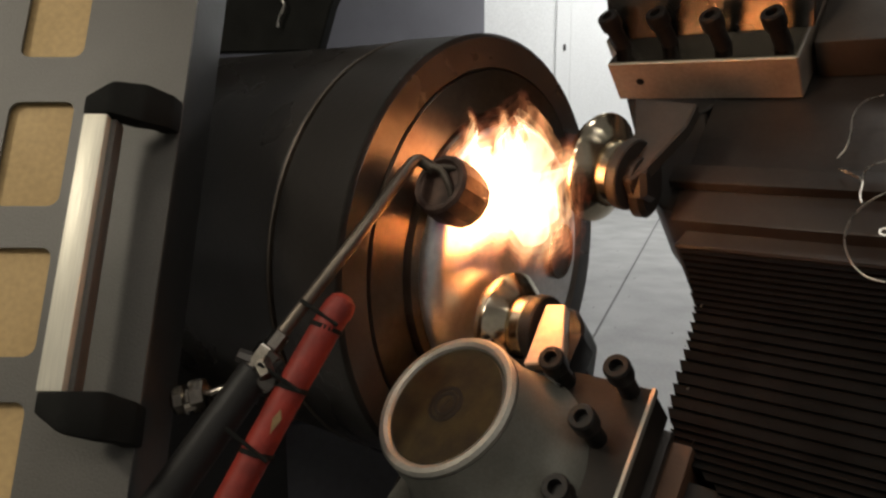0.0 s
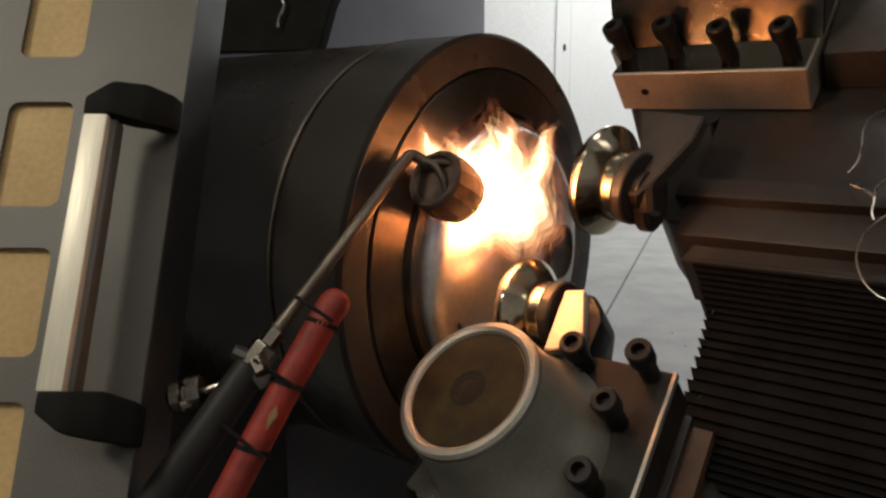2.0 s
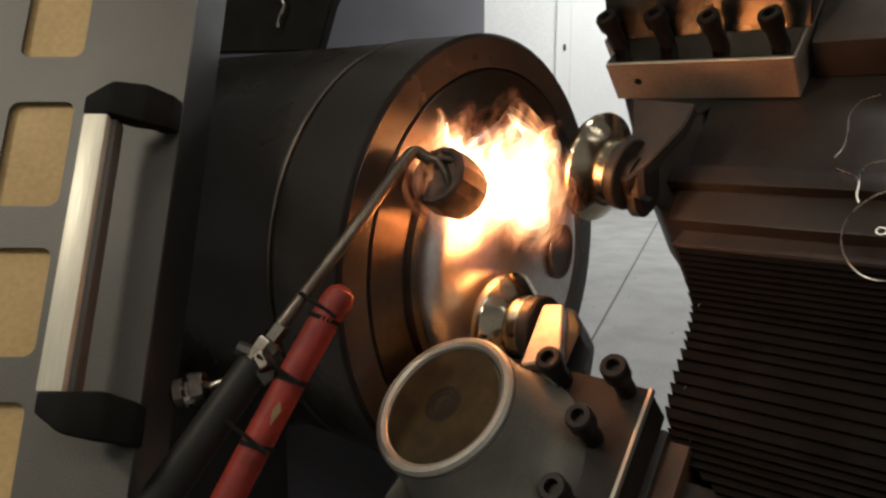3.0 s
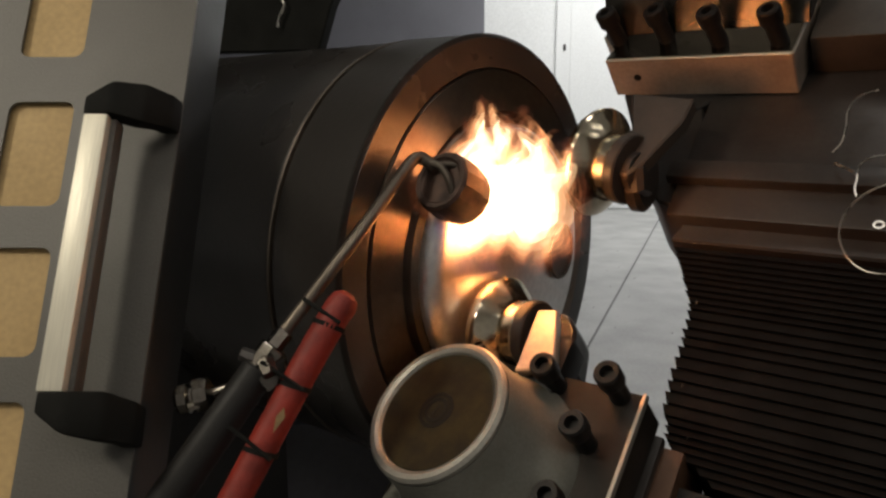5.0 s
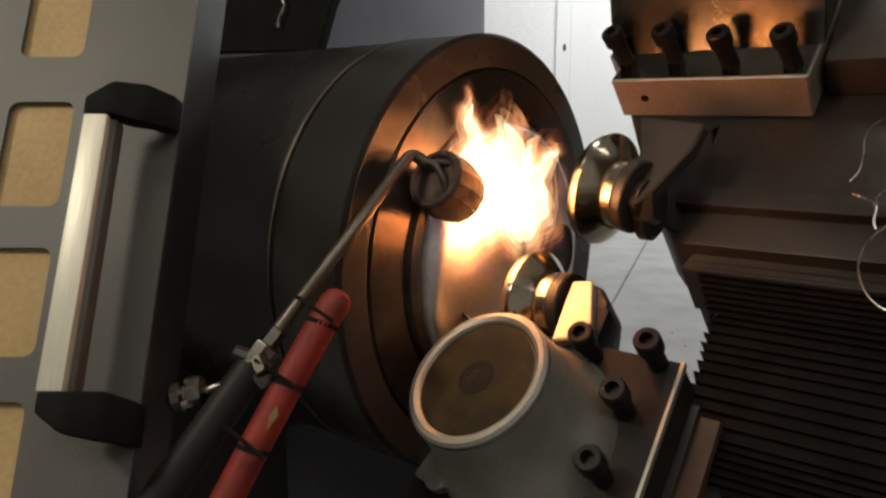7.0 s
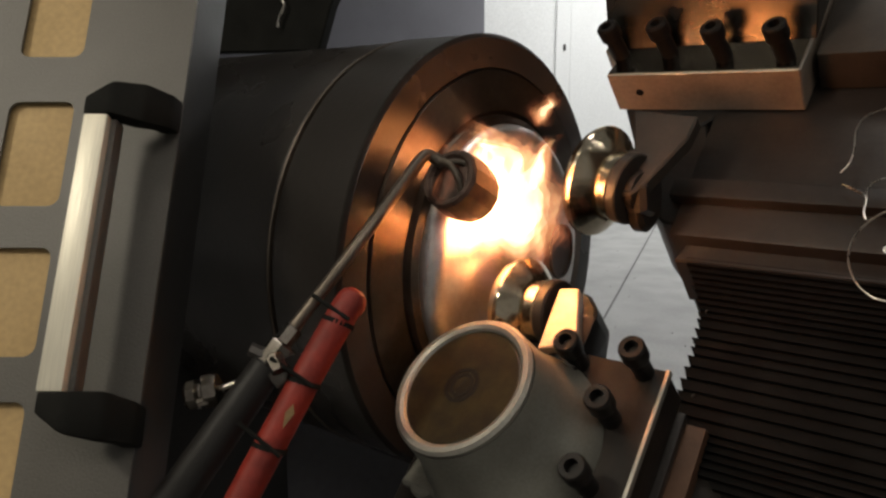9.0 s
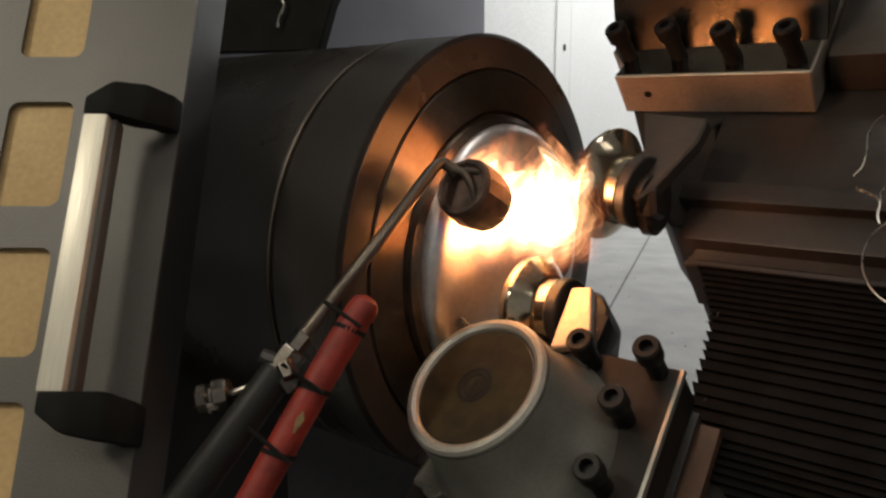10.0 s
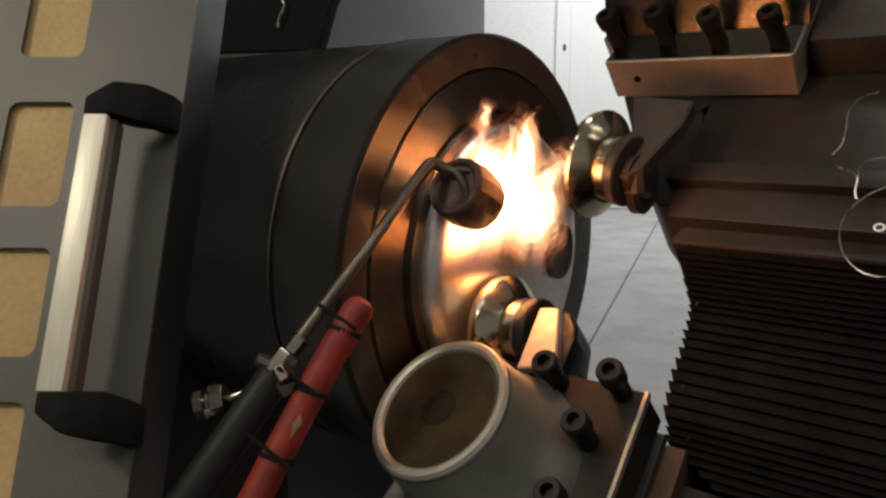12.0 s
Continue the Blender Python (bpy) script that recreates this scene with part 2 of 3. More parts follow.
def spindle_drum():
    t = thing("spindle_drum", MACHINE, "large blackened steel spindle drum of a metal spinning machine", "drum")
    part("rear_shell", turned([(-0.75, 0), (-0.75, 0.296), (-0.126, 0.299), (-0.121, 0.296), (-0.121, 0)], 128), BLACK_STEEL, t)
    # Lighter metal than the shells: the seam's highlight is put into its colour.
    part("seam_band", turned([(-0.122, 0.20), (-0.122, 0.2995), (-0.1205, 0.3012), (-0.119, 0.2995), (-0.119, 0.294), (-0.114, 0.294), (-0.114, 0.20)], 128), PIPE, t, "thin seam ring in lighter metal that stands for its edge highlight")
    part("front_shell", turned([(-0.114, 0.2), (-0.114, 0.298), (-0.110, 0.301), (-0.006, 0.301), (0.000, 0.296), (0.001, 0.258), (-0.004, 0.256), (-0.004, 0.1)], 128), BLACK_STEEL, t)
    part("front_lip", turned([(-0.0065, 0.3005), (-0.0055, 0.3018), (-0.0035, 0.3018), (-0.001, 0.2985), (-0.0005, 0.2965)], 128), PLATE, t, "worn front edge")
    part("face_ring", turned([(-0.003, 0.2545), (0.003, 0.2542), (0.006, 0.202), (0.000, 0.198), (0.000, 0.17)], 128), SPUN_STEEL, t, "turned steel face ring browned by heat")
    part("inner_ring", turned([(0.0, 0.196), (0.012, 0.194), (0.016, 0.186), (0.016, 0.15)], 128), SPUN_STEEL, t, "turned steel inner ring")
    return t


def workpiece():
    t = thing("wheel_blank", MACHINE, "hot bright aluminium wheel blank clamped in the spindle", "workpiece")
    prof = [(0.010, 0.183)]
    for k in range(9):
        g = math.radians(90 * k / 8)
        prof.append((0.014 + 0.024 * math.sin(g), 0.160 + 0.024 * math.cos(g)))
    prof += [(0.041, 0.12), (0.046, 0.08), (0.050, 0.04), (0.051, 0)]
    part("dish", turned(prof, 128), ALUMINIUM, t)
    part("bolt_hole", turned([(0.001, 0.041), (0.005, 0.040), (0.005, 0.037), (0.0025, 0.0365), (0.0025, 0)], 40, None, Matrix.Translation((0.0450, 0.0735, -0.0770)) @ pose(0, 0, 0, 0, 4, 4)), DUCT, t, "dark round opening in the disc")
    return t


def headstock():
    t = thing("headstock", pose(0, 0, 0), "dark painted headstock and pedestal of the spinning machine", "machine base")
    part("pedestal", box(-1.6, -0.02, 1.25, 2.0, 0, 0.66, 0.02), SLATE, t, "slate grey painted pedestal")
    part("gearbox", box(-0.5, 0.45, -0.30, 0.30, -0.6, 0.16, 0.03, None, pose(-0.62, 1.55, 0.95, 0, 0, -37.89)), DUCT, t)
    return t


def machine_frame():
    t = thing("machine_frame", pose(0.0716, 1.016, 0, 0, 0, -37.89), "dark painted frame that carries the tool slides", "machine frame")
    part("pedestal", box(0.52, 1.25, -0.45, 0.45, 0, 0.62, 0.02), DUCT, t)
    part("upright", box(0.58, 1.22, -0.02, 0.42, 0.61, 1.36, 0.02), DUCT, t)
    part("front_upright", box(0.58, 1.22, -0.43, -0.03, 0.61, 0.78, 0.02), DUCT, t)
    return t


spindle_drum()
workpiece()
headstock()
machine_frame()


def cap_screw(parent, x, y, z, length=0.055, r=0.0125, lean=0):
    """A socket-head screw that stands out of a plate."""
    s = part("screw", turned([(0, 0), (0, r * 0.92), (length, r * 0.92)], 18, None, Matrix.Translation((x, y, z)) @ pose(0, 0, 0, 0, -90 - lean, 0)), BOLT, parent)
    part("screw_head", turned([(length - 0.001, 0), (length - 0.001, r * 1.15), (length + 0.002, r * 1.22), (length + 0.020, r * 1.22), (length + 0.023, r * 1.08), (length + 0.023, r * 0.62), (length + 0.012, r * 0.55), (length + 0.012, 0)], 18, None,
                              Matrix.Translation((x, y, z)) @ pose(0, 0, 0, 0, -90 - lean, 0)), BOLT, s)


def forming_roller(parent, x, y, z, r, turn):
    """Rim, cone, hub ring and shaft nose, spun round the spindle direction."""
    m = Matrix.Translation((x, y, z)) @ turn
    w = part("roller", turned([(-0.030, 0), (-0.030, r * 0.80), (-0.026, r * 0.94), (-0.020, r * 0.99), (-0.015, r), (-0.011, r * 0.985), (-0.009, r * 0.955), (0.006, r * 0.67), (0.0075, r * 0.62), (0.0075, 0)], 96, None, m), ROLLER, parent, "polished steel forming roller with a conical flank")
    part("hub_ring", turned([(0.006, 0), (0.006, r * 0.57), (0.008, r * 0.60), (0.022, r * 0.60), (0.024, r * 0.57), (0.024, r * 0.48), (0.030, r * 0.46), (0.030, 0)], 80, None, m), ROLLER, w)
    part("washer", turned([(0.024, 0), (0.024, r * 0.60), (0.026, r * 0.63), (0.038, r * 0.63), (0.040, r * 0.60), (0.040, 0)], 64, None, m), OILY, w, "dark oily washer")
    part("axle", turned([(0.034, 0), (0.034, r * 0.34), (0.050, r * 0.34), (0.050, 0)], 48, None, m), OILY, w, "oily axle")


def upper_tool():
    t = thing("upper_tool_slide", MACHINE, "oily steel tool slide with clamp plate carrying the upper forming roller", "tool slide")
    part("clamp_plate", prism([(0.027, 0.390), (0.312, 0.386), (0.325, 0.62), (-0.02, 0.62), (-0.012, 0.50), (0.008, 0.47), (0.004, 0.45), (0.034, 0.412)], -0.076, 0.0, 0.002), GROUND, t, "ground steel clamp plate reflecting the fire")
    for x, y in ((0.0349, 0.4328), (0.1147, 0.4306), (0.2000, 0.4147), (0.2849, 0.4087)):
        cap_screw(t, x + 0.006, y, -0.001, 0.041, 0.0135, 9)
    part("plate_face", prism([(0.031, 0.3925), (0.3095, 0.389), (0.3215, 0.618), (-0.017, 0.618), (-0.008, 0.502), (0.012, 0.470), (0.008, 0.450), (0.037, 0.414)], 0.0005, 0.0022, 0), POLISHED, t, "polished dark plate face mirroring the screws")
    # Two bright rods put the glint of the plate's edges into colour.
    part("chamfer", rod((0.030, 0.3905, -0.0012), (0.310, 0.3866, -0.0012), 0.0022, None, 8), CASTRIM, t, "chamfer in bright metal that stands for the edge glint")
    part("chamfer", rod((0.3116, 0.387, -0.0012), (0.3248, 0.618, -0.0012), 0.0020, None, 8), CASTRIM, t, "chamfer in bright metal that stands for the edge glint")
    for x in (0.075, 0.27):
        part("tapped_hole", turned([(0, 0), (0, 0.006), (0.0015, 0.006), (0.0015, 0)], 20, None, Matrix.Translation((x, 0.3885, -0.036)) @ pose(0, 0, 0, 0, 0, -90)), BOLT, t)
    part("post", prism([(0.1124, 0.2935), (0.2098, 0.2800), (0.2068, 0.2369), (0.1749, 0.1575), (0.1589, 0.1344), (0.1269, 0.1394), (0.1182, 0.1818), (0.1229, 0.2089), (0.1379, 0.2189)], -0.004, 0.02, 0.003), TOOLPOST, t, "worn grey tool post")
    part("slide_cheek", prism([(0.0729, 0.3358), (0.1732, 0.3793), (0.2410, 0.1650), (0.1655, 0.1751), (0.1369, 0.2051)], -0.24, -0.085, 0.003), OILY, t)
    part("post_root", prism([(0.0344, 0.4001), (0.2107, 0.4030), (0.1704, 0.3620), (0.0743, 0.3247)], -0.14, -0.08, 0.003), OILY, t)
    part("axle_nose", turned([(0.05, 0), (0.05, 0.036), (0.076, 0.036), (0.084, 0.030), (0.084, 0)], 6, None, Matrix.Translation((0.092, 0.168, -0.012))), OILY, t, "dark hexagonal axle nut")
    part("slide_body", box(0.185, 1.2, 0.15, 0.62, -0.30, -0.078, 0.006), OILY, t)
    part("slide_rail", box(0.172, 1.2, 0.205, 0.238, -0.078, -0.060, 0.003), OILY, t)
    part("slide_foot", prism([(0.165, 0.195), (0.205, 0.150), (0.195, 0.122), (1.2, 0.122), (1.2, 0.195)], -0.20, -0.10, 0.003), OILY, t)
    part("side_block", box(0.322, 0.9, 0.43, 0.70, -0.077, -0.012, 0.004), TOOLPOST, t)
    part("back_block", prism([(0.446, 0.001), (0.70, 0.001), (0.70, 0.25), (0.596, 0.25)], 0.012, 0.322, 0.002, None, Matrix(((0, 0, 1, 0), (1, 0, 0, 0), (0, 1, 0, 0), (0, 0, 0, 1)))), MIRROR, t, "polished steel block mirroring the fire")
    part("bearing_body", turned([(0.045, 0), (0.045, 0.036), (0.049, 0.041), (0.062, 0.041), (0.068, 0.034), (0.068, 0)], 48, None, Matrix.Translation((0.099, 0.169, -0.036))), OILY, t, "dark oily bearing body")
    forming_roller(t, 0.115, 0.169, 0.0, 0.078, pose(0, 0, 0, 0, 0, -12))
    return t


def lower_tool():
    t = thing("lower_tool_slide", MACHINE, "steel tool slide with screws carrying the lower forming roller", "tool slide")
    part("clamp_plate", box(0.02, 0.279, -0.50, -0.142, -0.07, 0.0, 0.0022), PLATE, t, "dark ground steel clamp plate with a bright edge")
    for x, y in ((0.178, -0.157), (0.254, -0.150), (0.238, -0.214), (0.240, -0.292)):
        cap_screw(t, x, y, 0.0, 0.034, 0.0125)
    # A separate bright strip carries the glint of the reflecting chamfer.
    part("plate_edge", box(0.2772, 0.2815, -0.50, -0.1405, -0.010, 0.0006, 0.0006), CASTRIM, t, "chamfered edge in bright metal that stands for its reflection")
    part("body_block", box(0.05, 0.288, -0.55, -0.156, -0.086, -0.0705, 0.004), OILY, t)
    part("step_block", box(0.10, 0.310, -0.60, -0.162, -0.20, -0.0865, 0.003), FIRELIT, t)
    part("base_block", box(0.10, 0.362, -0.80, -0.195, -0.23, -0.108, 0.004), PLATE, t)
    part("base_deck", box(0.30, 1.2, -0.90, -0.08, -0.42, -0.232, 0.004), OILY, t)
    part("tray", box(0.364, 1.2, -0.55, -0.206, -0.16, -0.112, 0.003), FIRELIT, t, "steel swarf tray, coloured brown for the firelight on it")
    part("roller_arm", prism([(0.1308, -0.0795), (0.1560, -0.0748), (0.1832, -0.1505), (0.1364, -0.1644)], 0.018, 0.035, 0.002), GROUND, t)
    part("axle_nose", prism([(0.1265, -0.0454), (0.1426, -0.0494), (0.1596, -0.0684), (0.1720, -0.1198), (0.1511, -0.1326)], -0.08, -0.02, 0.004), BOLT, t)
    part("arm_root", box(0.135, 0.182, -0.175, -0.10, -0.03, 0.017, 0.003), BOLT, t)
    part("rear_apron", box(0.364, 0.62, -0.80, -0.185, -0.34, -0.161, 0.004), OILY, t)
    forming_roller(t, 0.090, -0.099, 0.0, 0.069, pose(0, 0, 0, 0, -5, 0))
    return t


def bearing_housing():
    t = thing("motor_housing", MACHINE, "round cast aluminium motor housing with an oil-stained cap", "motor housing")
    m = Matrix.Translation((0.1240, -0.2625, 0.001)) @ Vector((-0.13, 0.05, 0.99)).to_track_quat("X", "Y").to_matrix().to_4x4() @ Matrix.Diagonal((1, 1.07, 1.07, 1))
    part("barrel", turned([(-0.02, 0), (-0.02, 0.108), (0.004, 0.104), (0.020, 0.095), (0.045, 0.086), (0.070, 0.0825), (0.098, 0.0795)], 96, None, m), CAST, t)
    part("rim", turned([(0.098, 0.0790), (0.103, 0.0792), (0.107, 0.0765), (0.1075, 0.0715), (0.105, 0.0675), (0.101, 0.066)], 96, None, m), CASTRIM, t, "bare aluminium rim")
    c = part("cap", turned([(0.101, 0.0668), (0.1025, 0.064), (0.1025, 0.0632), (0.1025, 0.03), (0.1025, 0)], 96, None, m), CAP, t, "brown oil-stained round cap")
    for r in (0.018, 0.012):
        part("cap_print", turned([(0.1025, r - 0.0022), (0.1029, r - 0.0020), (0.1029, r + 0.0020), (0.1025, r + 0.0022)], 48, None, m), CAPMARK, c, "worn round mark")
    part("cap_print", box(0.1025, 0.1029, -0.0012, 0.0012, -0.006, 0.006, 0, None, m), CAPMARK, c)
    part("grease_nipple", rod((0.0313, -0.1672, 0.0450), (0.0168, -0.1598, 0.0550), 0.0042, 0.0025, 8), OILY, t, "small oily grease nipple")
    part("nipple_base", rod((0.0401, -0.1721, 0.0400), (0.0297, -0.1665, 0.0460), 0.007, 0.006, 6), OILY, t)
    part("plug", rod((0.0925, -0.1556, 0.0400), (0.0878, -0.1498, 0.0500), 0.008, 0.0065, 12), BOLT, t, "black screw plug")
    part("lug", turned([(0, 0), (0, 0.016), (0.014, 0.016), (0.016, 0.013), (0.016, 0.006), (0.010, 0.006), (0.010, 0)], 24, None, Matrix.Translation((0.060, -0.352, 0.001)) @ pose(0, 0, 0, 0, -90, 0)), CAST, t)
    part("flange", prism([(0.06, -0.215), (0.175, -0.192), (0.215, -0.205), (0.222, -0.225), (0.215, -0.36), (0.03, -0.36)], 0.001, 0.018, 0.004), CAST, t)
    return t


def fold_tip(y):
    """How far the folds stick out at a height on the slide."""
    table = ((0.118, 0.2046), (0.0817, 0.2256), (0.0473, 0.2426), (0.0266, 0.2520), (-0.02, 0.2545), (-0.113, 0.2600), (-0.126, 0.268), (-0.158, 0.275), (-0.168, 0.300), (-0.188, 0.335), (-0.24, 0.36))
    for (ya, xa), (yb, xb) in zip(table, table[1:]):
        if y >= yb:
            return xa + (xb - xa) * (ya - y) / (ya - yb)
    return table[-1][1]


def bellows():
    t = thing("way_bellows", MACHINE, "black folded bellows covering the slide ways", "bellows")
    y, rnd = 0.120, random.Random(7)
    while y > -0.195:
        pitch = 0.0100 if y > 0.03 else 0.0135 if y > -0.02 else 0.0165 if y > -0.118 else 0.0100
        pitch *= rnd.uniform(0.94, 1.06)
        x, low = fold_tip(min(y, 0.1179)) + rnd.uniform(-0.0015, 0.0015), y - pitch + 0.0008
        b = bmesh.new()
        ring = []
        for px, py, pz in ((x, y, -0.1040), (x + 0.008, low, -0.0995), (1.2, low, -0.1010), (1.2, y, -0.1025)):
            ring.append((b.verts.new((px, py, pz)), b.verts.new((px + 0.002, py, -0.2))))
        for p, q in zip(ring, ring[1:] + ring[:1]):
            b.faces.new((p[0], q[0], q[1], p[1]))
        b.faces.new([v[0] for v in ring][::-1])
        b.faces.new([v[1] for v in ring])
        bmesh.ops.recalc_face_normals(b, faces=b.faces)
        part("fold", b, RUBBER, t, smooth=False)
        y -= pitch
    for c in ((0.2621, 0.0282, -0.0970), (0.3044, -0.1544, -0.0970), (0.2794, -0.0901, -0.0970)):
        part("metal_chip", rod(c, Vector(c) + Vector((0.002, 0.0035, 0.002)), 0.0014, 0.0006, 5), CHROME, t, "bright metal chip")
    return t


upper = upper_tool()
lower = lower_tool()
housing = bearing_housing()
folds = bellows()


def guard_hood():
    t = thing("guard_hood", pose(-0.328, 1.62, 1.46, 0, 0, -12), "black sheet steel hood behind the spindle drum", "guard")
    part("panel", prism([(-0.6, -0.12), (0.075, -0.12), (0.105, -0.03), (0.135, 0.03), (0.145, 0.4), (-0.6, 0.4)], -0.02, 0.02, 0.003, None, pose(0, 0, 0, 90, 0, 0)), BRACKET, t)
    part("stand", box(-0.58, -0.48, -0.03, 0.05, -0.80, -0.02, 0.004), BRACKET, t)
    part("clip", tube([(0.008, -0.03, 0.03), (0.011, -0.032, 0.012), (0.0, -0.034, -0.010), (0.008, -0.034, -0.028), (-0.005, -0.034, -0.055), (-0.008, -0.034, -0.072)], 0.0030, 8), WIRE, t, "bright bent wire clip")
    return t


def cable_loop():
    t = thing("sensor_wire", MACHINE, "thin bare silvery wire looped on the tool slide", "wire")
    part("strand", tube([(0.4168, 0.3632, -0.0500), (0.3976, 0.3458, -0.0450), (0.3901, 0.3148, -0.0400), (0.3928, 0.2844, -0.0400), (0.3913, 0.2625, -0.0450), (0.3830, 0.2493, -0.0500)], 0.0011, 6), WIRE, t)
    part("strand", tube([(0.3891, 0.2303, -0.0500), (0.4068, 0.2174, -0.0450), (0.4194, 0.2028, -0.0400), (0.4205, 0.1822, -0.0400), (0.4245, 0.1693, -0.0400)], 0.0016, 6), WIRE, t)
    part("strand", tube([(0.4460, 0.2382, -0.0400), (0.4289, 0.2327, -0.0400), (0.4192, 0.2183, -0.0400), (0.4210, 0.2002, -0.0400)], 0.0010, 6), WIRE, t)
    part("strand", tube([(0.4584, 0.1940, -0.0400), (0.4375, 0.1792, -0.0400), (0.4198, 0.1515, -0.0400), (0.4159, 0.1170, -0.0400), (0.4267, 0.0857, -0.0400), (0.4447, 0.0663, -0.0400), (0.4646, 0.0610, -0.0400), (0.4826, 0.0647, -0.0400)], 0.0013, 6), WIRE, t)
    part("eyelet", turned([(-0.001, 0.004), (-0.001, 0.0062), (0.001, 0.0062), (0.001, 0.004), (-0.001, 0.004)], 24, None, Matrix.Translation((0.4546, 0.1292, -0.0400)) @ pose(0, 0, 0, 0, 90, 0)), WIRE, t)
    return t


guard_hood()
wire = cable_loop()

# ---- the burner ----
TORCH = pose(-0.1044, 0.7210, 1.0274, 80, 0, 0)


def burner():
    t = thing("gas_burner", TORCH, "gas burner lance with red hose and sooty nozzle", "burner")
    part("lance", tube([(-0.0658, -0.0515, 0.0050), (-0.0247, 0.0039, -0.0120), (0.0188, 0.0644, -0.0350), (0.0525, 0.1152, -0.0660), (0.0691, 0.1393, -0.0820), (0.0771, 0.1444, -0.0880), (0.0840, 0.1415, -0.0900), (0.0942, 0.1345, -0.0900)], 0.0068, 16), PIPE, t, "heat-dulled steel lance")
    a, b = Vector((0.0993, 0.1188, -0.0850)), Vector((0.1310, 0.1009, -0.1275))
    d = (b - a).length
    nz = part("nozzle", turned([(0.003, 0.0), (0.003, 0.026), (0.0, 0.029), (0.0, 0.033), (0.004, 0.036), (d * 0.55, 0.0385), (d, 0.034), (d + 0.004, 0.030), (d - 0.01, 0.026), (d - 0.02, 0)], 14, None, along(a, b)), NOZZLE, t, "burnt brown faceted nozzle")
    part("brace", tube([(0.0917, 0.1370, -0.0840), (0.1018, 0.1319, -0.0780), (0.1100, 0.1172, -0.0740), (0.1144, 0.1005, -0.0760)], 0.0042, 10), PIPE, nz)
    part("brace", tube([(0.0942, 0.1364, -0.0840), (0.1144, 0.1349, -0.0820), (0.1285, 0.1292, -0.0880)], 0.0032, 10), PIPE, nz)
    part("collar", rod((-0.0567, -0.0397, 0.0000), (-0.0678, -0.0548, 0.0060), 0.0100, None, 6), CHROME, t, "chrome hexagonal nut")
    v = part("valve_body", rod((-0.0655, -0.0548, 0.0060), (-0.0876, -0.0841, 0.0120), 0.0155, 0.0135, 8), CHROME, t, "tarnished chrome valve body")
    part("valve_cap", box(-0.010, 0.010, -0.009, 0.009, -0.008, 0.010, 0.002, None, Matrix.Translation((-0.0688, -0.0834, 0.0160)) @ pose(0, 0, 0, 10, 20, 35)), CHROME, v)
    part("packing_nut", rod((-0.0728, -0.0647, 0.0220), (-0.0643, -0.0787, 0.0300), 0.0095, 0.0085, 6), CHROME, v)
    part("side_port", rod((-0.0831, -0.0662, 0.0120), (-0.0982, -0.0592, 0.0140), 0.0085, 0.0075, 8), OILY, v)
    part("stem", rod((-0.0876, -0.0841, 0.0120), (-0.1278, -0.0997, 0.0120), 0.0050), CHROME, v)
    part("knob", turned([(0, 0), (0, 0.009), (0.003, 0.0165), (0.007, 0.018), (0.015, 0.018), (0.018, 0.0125), (0.018, 0.010), (0.021, 0.011), (0.024, 0.0155), (0.032, 0.0155), (0.036, 0.012), (0.036, 0.006), (0.032, 0.0055), (0.032, 0)], 9, None, along((-0.1255, -0.0986, 0.0120), (-0.1514, -0.1040, 0.0130))), CHROME, v, "chrome valve knob")
    for k in range(3):
        g = 2.1 * k
        part("knob_lobe", rod((-0.135, -0.1005 + 0.012 * math.cos(g), 0.0125 + 0.012 * math.sin(g)), (-0.146, -0.103 + 0.013 * math.cos(g), 0.013 + 0.013 * math.sin(g)), 0.0055, 0.005, 8), CHROME, v)
    part("handle", rod((-0.0792, -0.0746, 0.0120), (-0.1717, -0.2111, 0.0500), 0.0175, 0.0195, 24), PLASTIC, t, "black handle tube")
    part("hose", tube([(-0.0017, -0.0162, -0.0040), (-0.0085, -0.0272, 0.0000), (-0.0386, -0.0815, 0.0140), (-0.0708, -0.1430, 0.0300), (-0.1040, -0.2085, 0.0500)], 0.0155, 20), RED, t, "red rubber gas hose")
    part("hose_tip", turned([(0, 0.0155), (0.008, 0.0160), (0.016, 0.0135), (0.021, 0.007), (0.022, 0)], 24, None, along((-0.0038, -0.0207, -0.0030), (0.0036, -0.0073, -0.0070))), RED, t)
    part("hose_tag", prism([(-0.012, -0.0035), (0.006, -0.0035), (0.013, 0.003), (0.002, 0.004)], -0.002, 0.0005, 0, None, Matrix.Translation((-0.0551, -0.1194, 0.0415)) @ pose(0, 0, 0, 0, 0, 52)), TAG, t, "worn pale printed band")
    for c, q in (((-0.0130, -0.0346, 0.0000), (-0.0007, -0.0146, -0.0050)), ((-0.0444, -0.0917, 0.0160), (-0.0336, -0.0720, 0.0110)), ((-0.0742, -0.1516, 0.0320), (-0.0645, -0.1322, 0.0270))):
        m = along(c, q) @ pose(0, 0, 0, 0, 0, 10)
        part("cable_tie", turned([(-0.0024, 0.0150), (-0.0024, 0.0174), (0.0024, 0.0174), (0.0024, 0.0150), (-0.0024, 0.0150)], 28, None, m), BRACKET, t, "black cable tie")
    for c, q in (((0.0007, -0.0301, 0.0050), (-0.0374, -0.0061, -0.0060)), ((-0.0325, -0.0926, 0.0200), (-0.0733, -0.0650, 0.0200)), ((-0.0607, -0.1554, 0.0360), (-0.1001, -0.1230, 0.0360))):
        lift = Vector((0, 0, 0.012))
        part("tie_strap", rod(Vector(c) + lift, Vector(q) + lift, 0.0022, 0.0022, 6), BRACKET, t, "black cable tie strap")
    return t


torch = burner()

